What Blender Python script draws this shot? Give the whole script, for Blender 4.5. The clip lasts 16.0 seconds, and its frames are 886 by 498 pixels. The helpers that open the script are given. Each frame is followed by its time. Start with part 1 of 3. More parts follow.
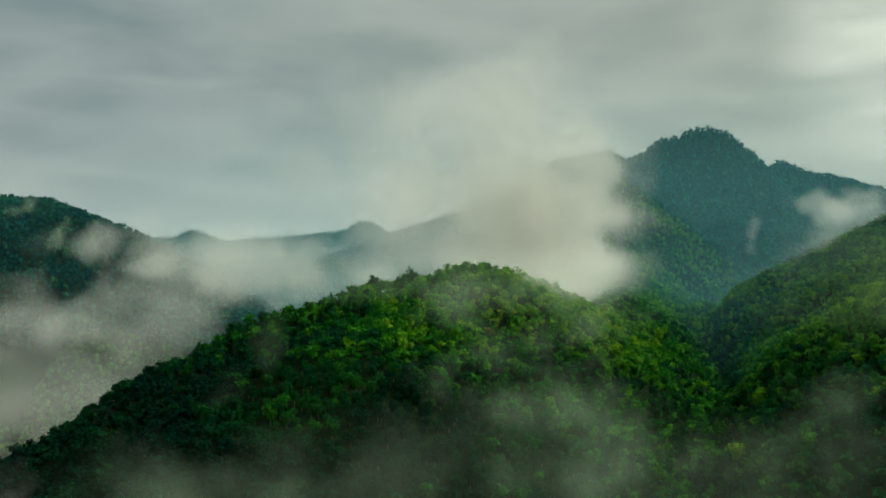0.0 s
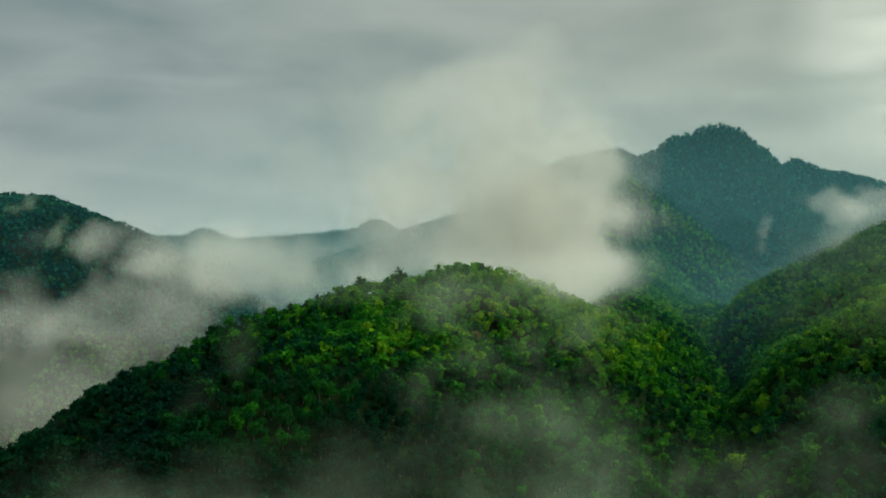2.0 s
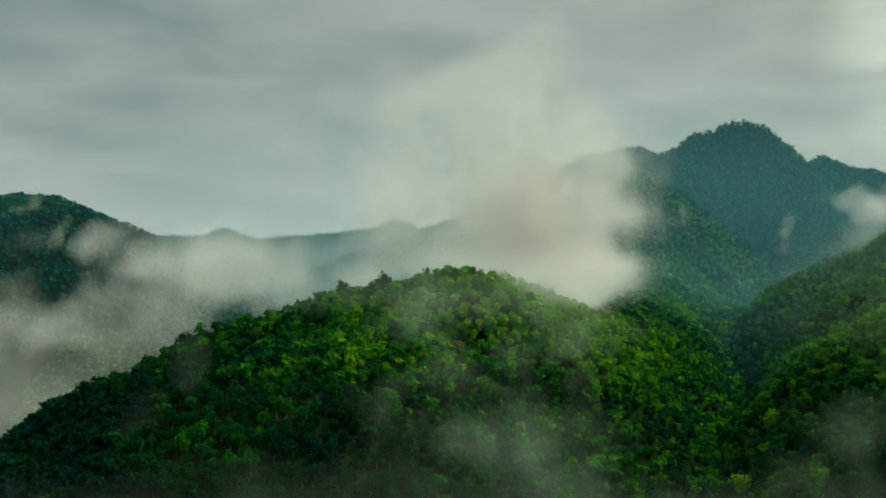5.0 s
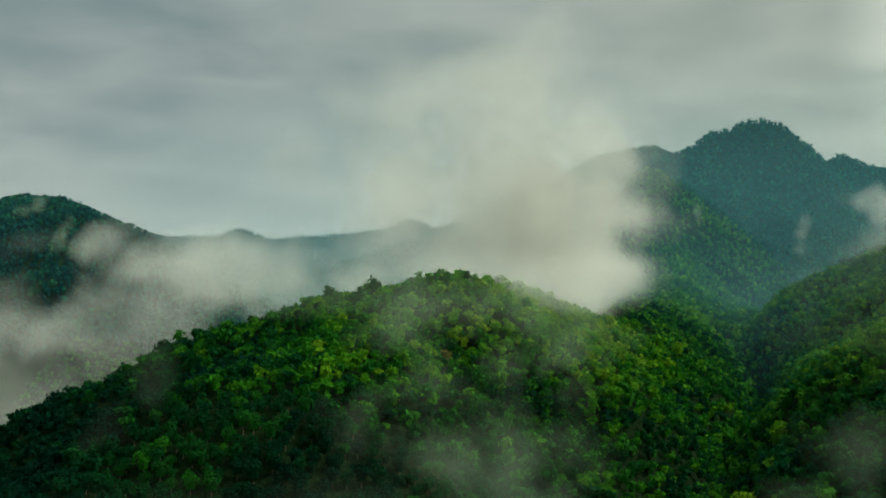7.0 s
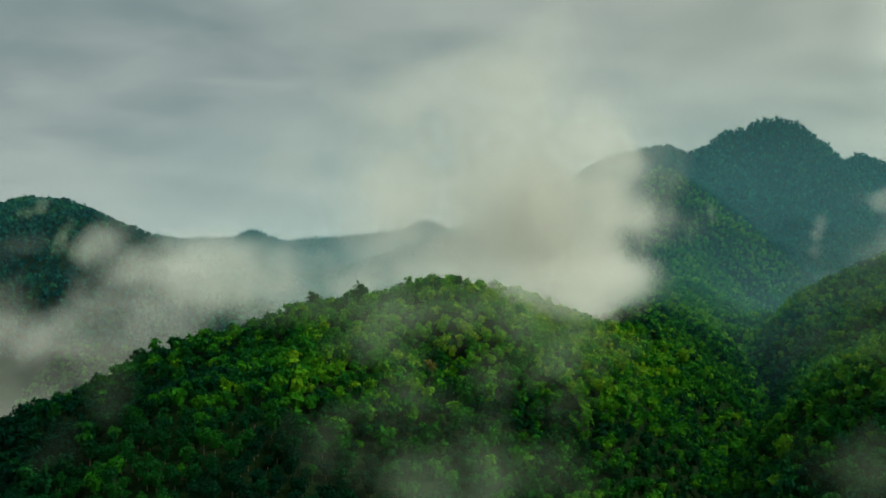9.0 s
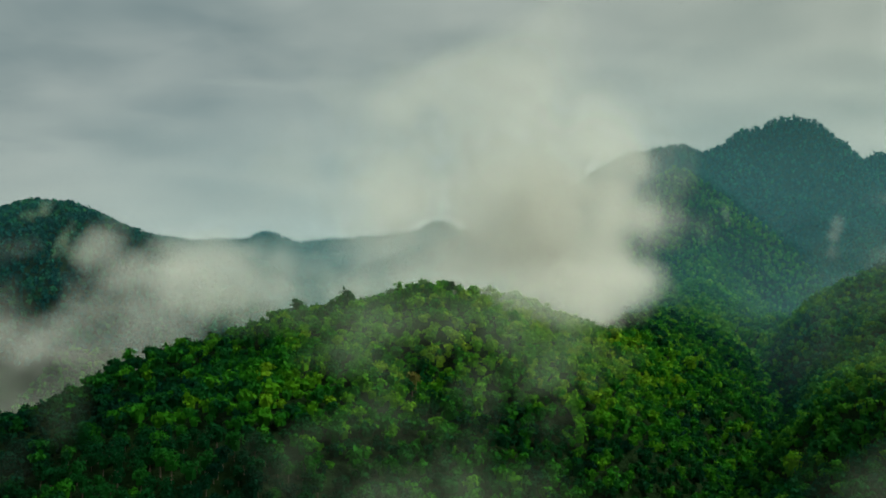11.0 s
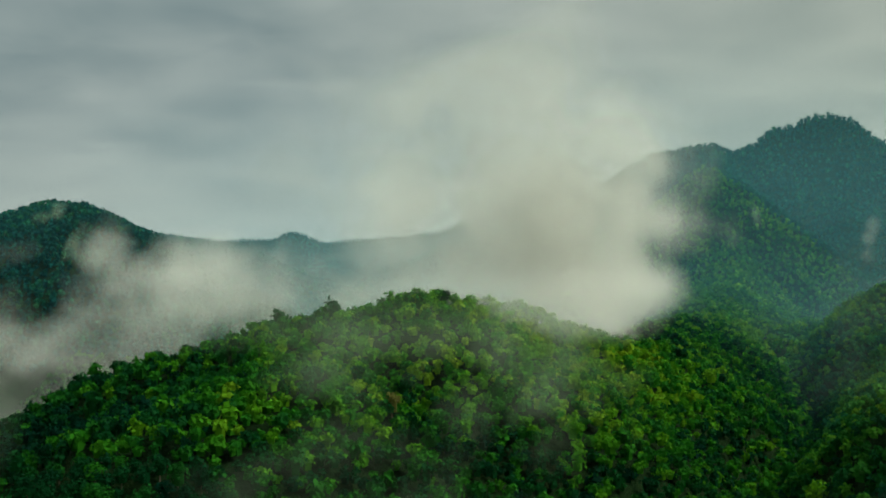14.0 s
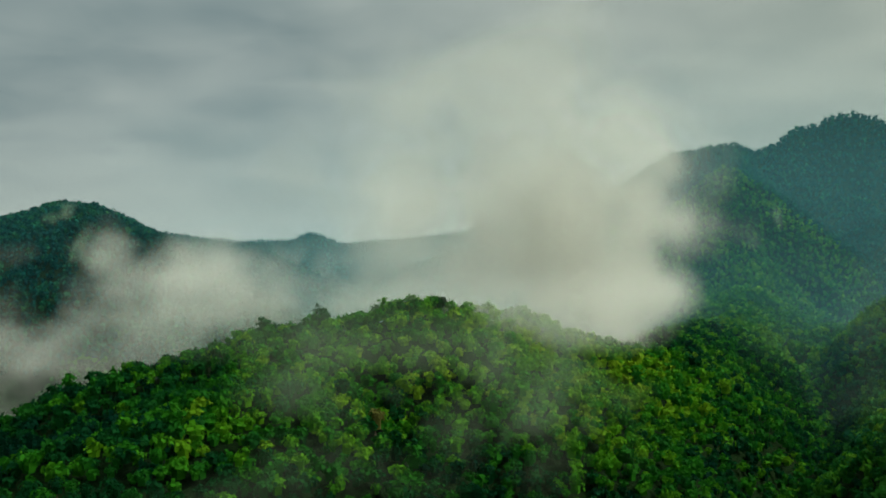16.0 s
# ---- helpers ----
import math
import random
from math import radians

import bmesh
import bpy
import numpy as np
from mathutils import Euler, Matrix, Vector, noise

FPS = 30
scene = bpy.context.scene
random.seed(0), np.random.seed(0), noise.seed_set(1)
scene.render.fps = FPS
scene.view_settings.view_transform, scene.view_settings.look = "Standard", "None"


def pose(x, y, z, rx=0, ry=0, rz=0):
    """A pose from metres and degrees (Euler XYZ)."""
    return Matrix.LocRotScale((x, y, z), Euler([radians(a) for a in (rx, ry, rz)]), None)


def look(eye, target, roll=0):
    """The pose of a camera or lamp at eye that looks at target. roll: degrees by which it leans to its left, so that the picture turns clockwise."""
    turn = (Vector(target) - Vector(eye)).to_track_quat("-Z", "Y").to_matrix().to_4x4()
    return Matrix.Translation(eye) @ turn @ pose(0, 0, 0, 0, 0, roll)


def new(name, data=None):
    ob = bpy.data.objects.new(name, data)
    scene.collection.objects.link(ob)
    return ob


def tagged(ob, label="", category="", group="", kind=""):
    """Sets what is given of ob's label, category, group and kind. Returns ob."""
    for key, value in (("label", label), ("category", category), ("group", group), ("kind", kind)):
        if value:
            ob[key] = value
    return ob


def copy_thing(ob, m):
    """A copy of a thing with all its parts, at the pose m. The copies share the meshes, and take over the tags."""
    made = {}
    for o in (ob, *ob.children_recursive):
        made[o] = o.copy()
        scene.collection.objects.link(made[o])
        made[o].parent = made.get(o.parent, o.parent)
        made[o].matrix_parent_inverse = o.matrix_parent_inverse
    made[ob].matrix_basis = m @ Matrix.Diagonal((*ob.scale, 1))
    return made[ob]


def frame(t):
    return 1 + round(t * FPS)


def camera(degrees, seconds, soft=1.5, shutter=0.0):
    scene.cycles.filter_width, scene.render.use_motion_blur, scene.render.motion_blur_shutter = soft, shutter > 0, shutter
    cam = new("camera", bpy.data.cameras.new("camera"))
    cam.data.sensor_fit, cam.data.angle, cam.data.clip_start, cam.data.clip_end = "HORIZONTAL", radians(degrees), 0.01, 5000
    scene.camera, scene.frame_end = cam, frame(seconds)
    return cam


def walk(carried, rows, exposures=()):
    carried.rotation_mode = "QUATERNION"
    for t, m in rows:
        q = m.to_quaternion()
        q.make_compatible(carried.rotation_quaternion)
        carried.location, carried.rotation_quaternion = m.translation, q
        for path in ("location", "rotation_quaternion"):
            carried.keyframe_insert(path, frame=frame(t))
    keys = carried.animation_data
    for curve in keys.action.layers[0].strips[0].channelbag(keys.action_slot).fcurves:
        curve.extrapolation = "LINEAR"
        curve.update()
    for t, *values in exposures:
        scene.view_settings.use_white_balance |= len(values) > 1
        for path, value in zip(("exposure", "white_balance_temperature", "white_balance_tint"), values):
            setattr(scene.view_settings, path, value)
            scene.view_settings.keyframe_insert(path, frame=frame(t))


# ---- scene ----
cam = camera(49.7, 16.0, soft=1.8)
METRES, EYE, TILT, LEAN, TURN = 270.0, 300.0, 0.0, 0.0, 0.0
ROWS = [
    (0.0, 0.0, 0.0, 0.0, -0.0, 0.0, -0.0),
    (0.5, 0.0179, 0.0276, 0.0008, 0.24, -0.03, -0.03),
    (1.0, 0.0343, 0.0528, 0.0018, 0.44, -0.06, -0.05),
    (1.5, 0.0524, 0.0806, 0.0032, 0.67, -0.09, -0.08),
    (2.0, 0.0689, 0.1056, 0.0052, 0.9, -0.12, -0.09),
    (2.5, 0.0868, 0.1325, 0.0067, 1.17, -0.14, -0.13),
    (3.0, 0.1032, 0.1578, 0.0079, 1.42, -0.14, -0.13),
    (3.5, 0.1212, 0.1844, 0.0095, 1.7, -0.15, -0.08),
    (4.0, 0.1373, 0.21, 0.0109, 1.96, -0.16, -0.07),
    (6.5, 0.2196, 0.346, 0.0201, 3.38, -0.16, 0.0),
    (7.0, 0.2347, 0.3719, 0.0227, 3.65, -0.17, -0.0),
    (7.5, 0.2512, 0.4, 0.0255, 3.93, -0.17, 0.02),
    (8.0, 0.2658, 0.4264, 0.0273, 4.17, -0.17, 0.05),
    (8.5, 0.2814, 0.455, 0.0293, 4.44, -0.16, 0.1),
    (9.0, 0.2948, 0.4818, 0.0313, 4.7, -0.15, 0.12),
    (11.5, 0.361, 0.6235, 0.0424, 6.06, -0.11, 0.23),
    (12.0, 0.3722, 0.6507, 0.0448, 6.38, -0.11, 0.24),
    (12.5, 0.3842, 0.6805, 0.047, 6.74, -0.09, 0.25),
    (13.0, 0.3951, 0.7086, 0.0493, 7.07, -0.09, 0.25),
    (13.5, 0.4069, 0.7385, 0.0517, 7.4, -0.09, 0.23),
    (14.0, 0.4169, 0.7665, 0.0536, 7.71, -0.09, 0.2),
    (14.5, 0.4277, 0.7964, 0.0559, 8.05, -0.08, 0.18),
    (15.0, 0.4375, 0.8243, 0.0581, 8.36, -0.07, 0.16),
    (15.5, 0.4473, 0.8548, 0.0607, 8.7, -0.08, 0.11),
    (16.0, 0.4565, 0.8827, 0.0625, 9.02, -0.07, 0.12),
]
walk(cam, [(t, pose(0, 0, EYE, TILT, LEAN, TURN) @ pose(METRES * x, METRES * y, METRES * z, 90 + pitch, roll, yaw)) for t, x, y, z, yaw, pitch, roll in ROWS])
scene.cycles.transparent_max_bounces = 96

# ---- world and sun: an overcast sky, brighter to the right where the sun stands behind the cloud ----
SUN_AZ, SUN_EL = 76.0, 45.0          # degrees clockwise from ahead (+y), and above the horizon


def node(tree, kind, x=0, **values):
    n = tree.nodes.new(kind)
    for key, value in values.items():
        n.inputs[key.replace("_", " ")].default_value = value
    return n


def maths(tree, op, a, b=None, c=None, clamp=False):
    n = tree.nodes.new("ShaderNodeMath")
    n.operation, n.use_clamp = op, clamp
    for i, v in enumerate((a, b, c)):
        if v is None:
            continue
        if isinstance(v, (int, float)):
            n.inputs[i].default_value = v
        else:
            tree.links.new(v, n.inputs[i])
    return n.outputs[0]


def ramp(tree, fac, stops):
    n = tree.nodes.new("ShaderNodeValToRGB")
    els = n.color_ramp.elements
    while len(els) < len(stops):
        els.new(0.5)
    for e, (p, col) in zip(els, stops):
        e.position, e.color = p, (*col, 1)
    tree.links.new(fac, n.inputs[0])
    return n.outputs[0]


def mix(tree, fac, a, b, blend="MIX"):
    n = tree.nodes.new("ShaderNodeMix")
    n.data_type, n.blend_type = "RGBA", blend
    for sock, v in ((n.inputs[0], fac), (n.inputs[6], a), (n.inputs[7], b)):
        if isinstance(v, (int, float)):
            sock.default_value = v
        elif isinstance(v, tuple):
            sock.default_value = (*v, 1)
        else:
            tree.links.new(v, sock)
    return n.outputs[2]


def noise_tex(tree, vec, scale, detail=4.0, rough=0.5, distort=0.0):
    n = tree.nodes.new("ShaderNodeTexNoise")
    n.inputs["Scale"].default_value, n.inputs["Detail"].default_value = scale, detail
    n.inputs["Roughness"].default_value, n.inputs["Distortion"].default_value = rough, distort
    tree.links.new(vec, n.inputs["Vector"])
    return n.outputs[0]


world = bpy.data.worlds.new("sky")
scene.world = world
world.use_nodes = True
wt = world.node_tree
wt.nodes.clear()
sky = wt.nodes.new("ShaderNodeTexSky")
sky.sky_type, sky.sun_disc = "NISHITA", False
sky.sun_elevation, sky.sun_rotation = radians(SUN_EL), radians(SUN_AZ)
coord = wt.nodes.new("ShaderNodeTexCoord").outputs["Generated"]
sep = wt.nodes.new("ShaderNodeSeparateXYZ")
wt.links.new(coord, sep.inputs[0])
dx, dy, dz = sep.outputs
up = maths(wt, "MAXIMUM", dz, 0.0)
# the cloud deck, seen in perspective
deck = wt.nodes.new("ShaderNodeCombineXYZ")
depth = maths(wt, "ADD", up, 0.15)
wt.links.new(maths(wt, "DIVIDE", dx, depth), deck.inputs[0])
wt.links.new(maths(wt, "DIVIDE", dy, depth), deck.inputs[1])
big = noise_tex(wt, deck.outputs[0], 0.85, 3.0, 0.45, 0.6)
fine = noise_tex(wt, deck.outputs[0], 2.9, 3.0, 0.45, 0.5)
cloud = maths(wt, "ADD", maths(wt, "MULTIPLY", big, 0.68), maths(wt, "MULTIPLY", fine, 0.32))
cloud = maths(wt, "MULTIPLY_ADD", cloud, 3.0, -1.0, clamp=True)
glow = maths(wt, "POWER", maths(wt, "SUBTRACT", 1.0, maths(wt, "MULTIPLY", up, 6.0, clamp=True)), 2.0)
cloud = maths(wt, "MULTIPLY_ADD", maths(wt, "SUBTRACT", 1.0, cloud), maths(wt, "MULTIPLY", glow, 0.9), cloud)
warm = maths(wt, "MULTIPLY_ADD", dx, 1.25, 0.42, clamp=True)
light = mix(wt, warm, (0.365, 0.428, 0.405), (0.53, 0.575, 0.475))
dark = mix(wt, warm, (0.185, 0.255, 0.26), (0.355, 0.41, 0.345))
shade = mix(wt, maths(wt, "MULTIPLY", glow, 0.55), mix(wt, cloud, dark, light), (0.475, 0.520, 0.455))
# an overcast sky is about three times as bright overhead as at the horizon
zenith = maths(wt, "MULTIPLY_ADD", maths(wt, "MULTIPLY_ADD", up, 1.0, -0.24, clamp=True), 2.0, 1.0)
band = maths(wt, "MULTIPLY_ADD", glow, 0.12, 1.0)
# a thinner place in the cloud, low on the right
aim = wt.nodes.new("ShaderNodeVectorMath")
aim.operation = "DOT_PRODUCT"
wt.links.new(coord, aim.inputs[0])
aim.inputs[1].default_value = Vector((math.sin(radians(27)), math.cos(radians(27)), math.tan(radians(11.5)))).normalized()
thin_cloud = maths(wt, "MULTIPLY_ADD", aim.outputs["Value"], 90.0, -89.0, clamp=True)
band = maths(wt, "MULTIPLY_ADD", maths(wt, "MULTIPLY", thin_cloud, fine), 0.9, band)
cloudy = mix(wt, 1.0, shade, maths(wt, "MULTIPLY", zenith, band), "MULTIPLY")
bg_cloud = wt.nodes.new("ShaderNodeBackground")
wt.links.new(cloudy, bg_cloud.inputs[0])
bg_sky = wt.nodes.new("ShaderNodeBackground")
bg_sky.inputs[1].default_value = 0.05
wt.links.new(sky.outputs[0], bg_sky.inputs[0])
both = wt.nodes.new("ShaderNodeMixShader")
both.inputs[0].default_value = 0.93
wt.links.new(bg_sky.outputs[0], both.inputs[1])
wt.links.new(bg_cloud.outputs[0], both.inputs[2])
wt.links.new(both.outputs[0], wt.nodes.new("ShaderNodeOutputWorld").inputs[0])

sun = new("sun", bpy.data.lights.new("sun", "SUN"))
sun.data.energy, sun.data.angle, sun.data.color = 3.25, radians(16), (1.0, 0.95, 0.82)
a, e = radians(SUN_AZ), radians(SUN_EL)
sun.matrix_world = look((math.sin(a) * math.cos(e), math.cos(a) * math.cos(e), math.sin(e)), (0, 0, 0))


# ---- materials ----
def material(name):
    m = bpy.data.materials.new(name)
    m.use_nodes = True
    m.node_tree.nodes.clear()
    return m, m.node_tree, m.node_tree.nodes.new("ShaderNodeOutputMaterial")


def foliage(name, greens, shift):
    """Leaves: every tree has its own tint, every spray its own shade, stands of trees differ."""
    m, t, out = material(name)
    tint = t.nodes.new("ShaderNodeAttribute")
    tint.attribute_name = "tint"
    geo = t.nodes.new("ShaderNodeNewGeometry")
    stand = noise_tex(t, geo.outputs["Position"], 0.011, 3.0, 0.55)
    own = t.nodes.new("ShaderNodeObjectInfo").outputs["Random"]
    base = maths(t, "MULTIPLY_ADD", own, 0.12, maths(t, "MULTIPLY", tint.outputs["Fac"], 0.80))
    fac = maths(t, "ADD", base, maths(t, "MULTIPLY_ADD", stand, 0.95, -0.44 + shift), clamp=True)
    col = ramp(t, fac, greens)
    spray = maths(t, "MULTIPLY_ADD", geo.outputs["Random Per Island"], 0.44, 0.78)
    col = mix(t, 1.0, col, spray, "MULTIPLY")
    b = node(t, "ShaderNodeBsdfPrincipled", Roughness=0.62)
    b.inputs["Specular IOR Level"].default_value = 0.02
    t.links.new(col, b.inputs["Base Color"])
    tr = t.nodes.new("ShaderNodeBsdfTranslucent")
    t.links.new(col, tr.inputs["Color"])
    mx = t.nodes.new("ShaderNodeMixShader")
    mx.inputs[0].default_value = 0.36
    t.links.new(b.outputs[0], mx.inputs[1])
    t.links.new(tr.outputs[0], mx.inputs[2])
    t.links.new(mx.outputs[0], out.inputs[0])
    return m


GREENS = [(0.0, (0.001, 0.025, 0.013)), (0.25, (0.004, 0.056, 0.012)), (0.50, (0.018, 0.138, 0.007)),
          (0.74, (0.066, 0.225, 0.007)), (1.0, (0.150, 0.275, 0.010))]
# far forest: the blue of distance haze is put into the leaf colour
HAZED = [(0.0, (0.002, 0.045, 0.046)), (0.40, (0.004, 0.066, 0.056)), (0.70, (0.012, 0.108, 0.052)),
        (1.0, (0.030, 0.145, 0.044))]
leaves = foliage("leaves", GREENS, -0.04)
WITHERED = [(0.0, (0.070, 0.080, 0.018)), (0.6, (0.085, 0.095, 0.022)), (1.0, (0.15, 0.15, 0.03))]
leaves_withered = foliage("withered_leaves", WITHERED, 0.0)
leaves_hazed = foliage("hazed_leaves", HAZED, -0.05)
# leaf greens darkened to carry the shade of the slope across the valley
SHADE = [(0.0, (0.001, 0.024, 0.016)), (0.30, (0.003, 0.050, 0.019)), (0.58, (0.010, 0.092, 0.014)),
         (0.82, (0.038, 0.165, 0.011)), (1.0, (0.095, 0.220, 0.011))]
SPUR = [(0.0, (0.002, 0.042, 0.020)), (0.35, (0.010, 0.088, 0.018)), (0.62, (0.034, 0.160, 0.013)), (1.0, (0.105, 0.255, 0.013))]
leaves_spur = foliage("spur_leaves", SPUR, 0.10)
# valley side: greens turned part way to the haze-tinted far leaves
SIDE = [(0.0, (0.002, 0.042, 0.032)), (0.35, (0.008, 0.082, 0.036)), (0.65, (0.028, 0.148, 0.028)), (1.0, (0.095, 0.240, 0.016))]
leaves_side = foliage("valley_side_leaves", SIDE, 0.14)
leaves_shade = foliage("shaded_leaves", SHADE, 0.07)


def earth():
    m, t, out = material("forest_floor")
    geo = t.nodes.new("ShaderNodeNewGeometry")
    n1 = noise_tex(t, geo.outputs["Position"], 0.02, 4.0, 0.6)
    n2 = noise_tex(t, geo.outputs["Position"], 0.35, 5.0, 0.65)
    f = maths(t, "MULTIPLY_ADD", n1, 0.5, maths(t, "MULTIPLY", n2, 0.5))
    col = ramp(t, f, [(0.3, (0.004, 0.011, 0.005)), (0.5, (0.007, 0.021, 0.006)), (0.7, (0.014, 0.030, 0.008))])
    b = node(t, "ShaderNodeBsdfPrincipled", Roughness=0.95)
    b.inputs["Specular IOR Level"].default_value = 0.02
    t.links.new(col, b.inputs["Base Color"])
    bump = node(t, "ShaderNodeBump", Strength=1.0, Distance=2.5)
    t.links.new(n2, bump.inputs["Height"])
    t.links.new(bump.outputs[0], b.inputs["Normal"])
    t.links.new(b.outputs[0], out.inputs[0])
    return m


def bark_material():
    m, t, out = material("bark")
    tc = t.nodes.new("ShaderNodeTexCoord")
    n = noise_tex(t, tc.outputs["Object"], 3.0, 4.0, 0.6)
    col = ramp(t, n, [(0.3, (0.05, 0.035, 0.022)), (0.7, (0.16, 0.125, 0.09))])
    b = node(t, "ShaderNodeBsdfPrincipled", Roughness=0.9)
    t.links.new(col, b.inputs["Base Color"])
    t.links.new(b.outputs[0], out.inputs[0])
    return m


def mist_material(name, scale, cut, gain, colour, detail=4.2, fade=0.8):
    """Thin cloud, in many see-through layers; it thins out to nothing at the rim of its bank. The object's colour: density, raggedness, seed."""
    m, t, out = material(name)
    tc = t.nodes.new("ShaderNodeTexCoord")
    sepc = t.nodes.new("ShaderNodeSeparateColor")
    t.links.new(t.nodes.new("ShaderNodeObjectInfo").outputs["Color"], sepc.inputs[0])
    dens, ragged, seed = sepc.outputs
    ln = t.nodes.new("ShaderNodeVectorMath")
    ln.operation = "LENGTH"
    t.links.new(tc.outputs["Object"], ln.inputs[0])
    geo = t.nodes.new("ShaderNodeNewGeometry")
    off = t.nodes.new("ShaderNodeVectorMath")
    off.operation = "MULTIPLY_ADD"
    t.links.new(geo.outputs["Position"], off.inputs[0])
    off.inputs[1].default_value = (1.0, 0.55, 1.0)
    comb = t.nodes.new("ShaderNodeCombineXYZ")
    for i in range(3):
        t.links.new(maths(t, "MULTIPLY", seed, 900.0 + 310 * i), comb.inputs[i])
    t.links.new(comb.outputs[0], off.inputs[2])
    n1 = noise_tex(t, off.outputs[0], scale, detail, 0.52, 0.25)
    env = maths(t, "SUBTRACT", 1.0, maths(t, "MULTIPLY", ln.outputs["Value"], ln.outputs["Value"]), clamp=True)
    # the rim frays: only the densest curls of the noise reach out to it
    body = maths(t, "ADD", maths(t, "SUBTRACT", n1, cut), maths(t, "MULTIPLY", env, maths(t, "SUBTRACT", 0.62, maths(t, "MULTIPLY", ragged, 0.40))))
    curl = maths(t, "MULTIPLY", body, gain, clamp=True)
    edge = maths(t, "MULTIPLY", curl, maths(t, "POWER", env, fade))
    alpha = maths(t, "MULTIPLY", edge, dens, clamp=True)
    # droplets scatter the light from above alike on both faces of a layer
    top = t.nodes.new("ShaderNodeCombineXYZ")
    top.inputs[2].default_value = 1.0
    low = t.nodes.new("ShaderNodeCombineXYZ")
    low.inputs[2].default_value = -1.0
    d = node(t, "ShaderNodeBsdfDiffuse", Color=(*colour, 1))
    tr = node(t, "ShaderNodeBsdfTranslucent", Color=(*colour, 1))
    t.links.new(top.outputs[0], d.inputs["Normal"])
    t.links.new(low.outputs[0], tr.inputs["Normal"])
    add = t.nodes.new("ShaderNodeAddShader")
    t.links.new(d.outputs[0], add.inputs[0])
    t.links.new(tr.outputs[0], add.inputs[1])
    clear = t.nodes.new("ShaderNodeBsdfTransparent")
    mx = t.nodes.new("ShaderNodeMixShader")
    t.links.new(alpha, mx.inputs[0])
    t.links.new(clear.outputs[0], mx.inputs[1])
    t.links.new(add.outputs[0], mx.inputs[2])
    t.links.new(mx.outputs[0], out.inputs[0])
    return m


floor_mat, bark = earth(), bark_material()
DROPLETS = (0.590, 0.620, 0.558)
mist_far = mist_material("mist_far", 0.0125, 0.66, 5.0, DROPLETS, 5.0, 0.6)
mist_plume = mist_material("mist_plume", 0.0140, 0.66, 5.2, DROPLETS, 4.2, 0.75)
mist_near = mist_material("mist_near", 0.032, 0.60, 4.2, (0.51, 0.69, 0.48), 5.0)
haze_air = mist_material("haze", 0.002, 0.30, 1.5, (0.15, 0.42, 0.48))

# ---- the ground: ridges and valleys, heights against the first eye ----
RNG = np.random.default_rng(7)
PERM = RNG.permutation(512)
ANG = RNG.random(512) * 2 * np.pi


def perlin(x, y):
    xi, yi = np.floor(x).astype(int), np.floor(y).astype(int)
    u, v = x - xi, y - yi
    fu, fv = u * u * u * (u * (u * 6 - 15) + 10), v * v * v * (v * (v * 6 - 15) + 10)

    def corner(i, j):
        a = ANG[PERM[(xi + i + PERM[(yi + j) % 512]) % 512]]
        return np.cos(a) * (u - i) + np.sin(a) * (v - j)
    n0 = corner(0, 0) * (1 - fu) + corner(1, 0) * fu
    n1 = corner(0, 1) * (1 - fu) + corner(1, 1) * fu
    return n0 * (1 - fv) + n1 * fv


def fbm(x, y, octaves=4):
    return sum(perlin(x * 2 ** k + 17.3 * k, y * 2 ** k - 9.1 * k) * 0.5 ** k for k in range(octaves))


# the stream gully between the near hill and the hill across the valley
GULLY = [(125, 480), (163, 600), (202, 720), (240, 850), (295, 980), (335, 1130), (368, 1280), (380, 1420), (520, 1650)]

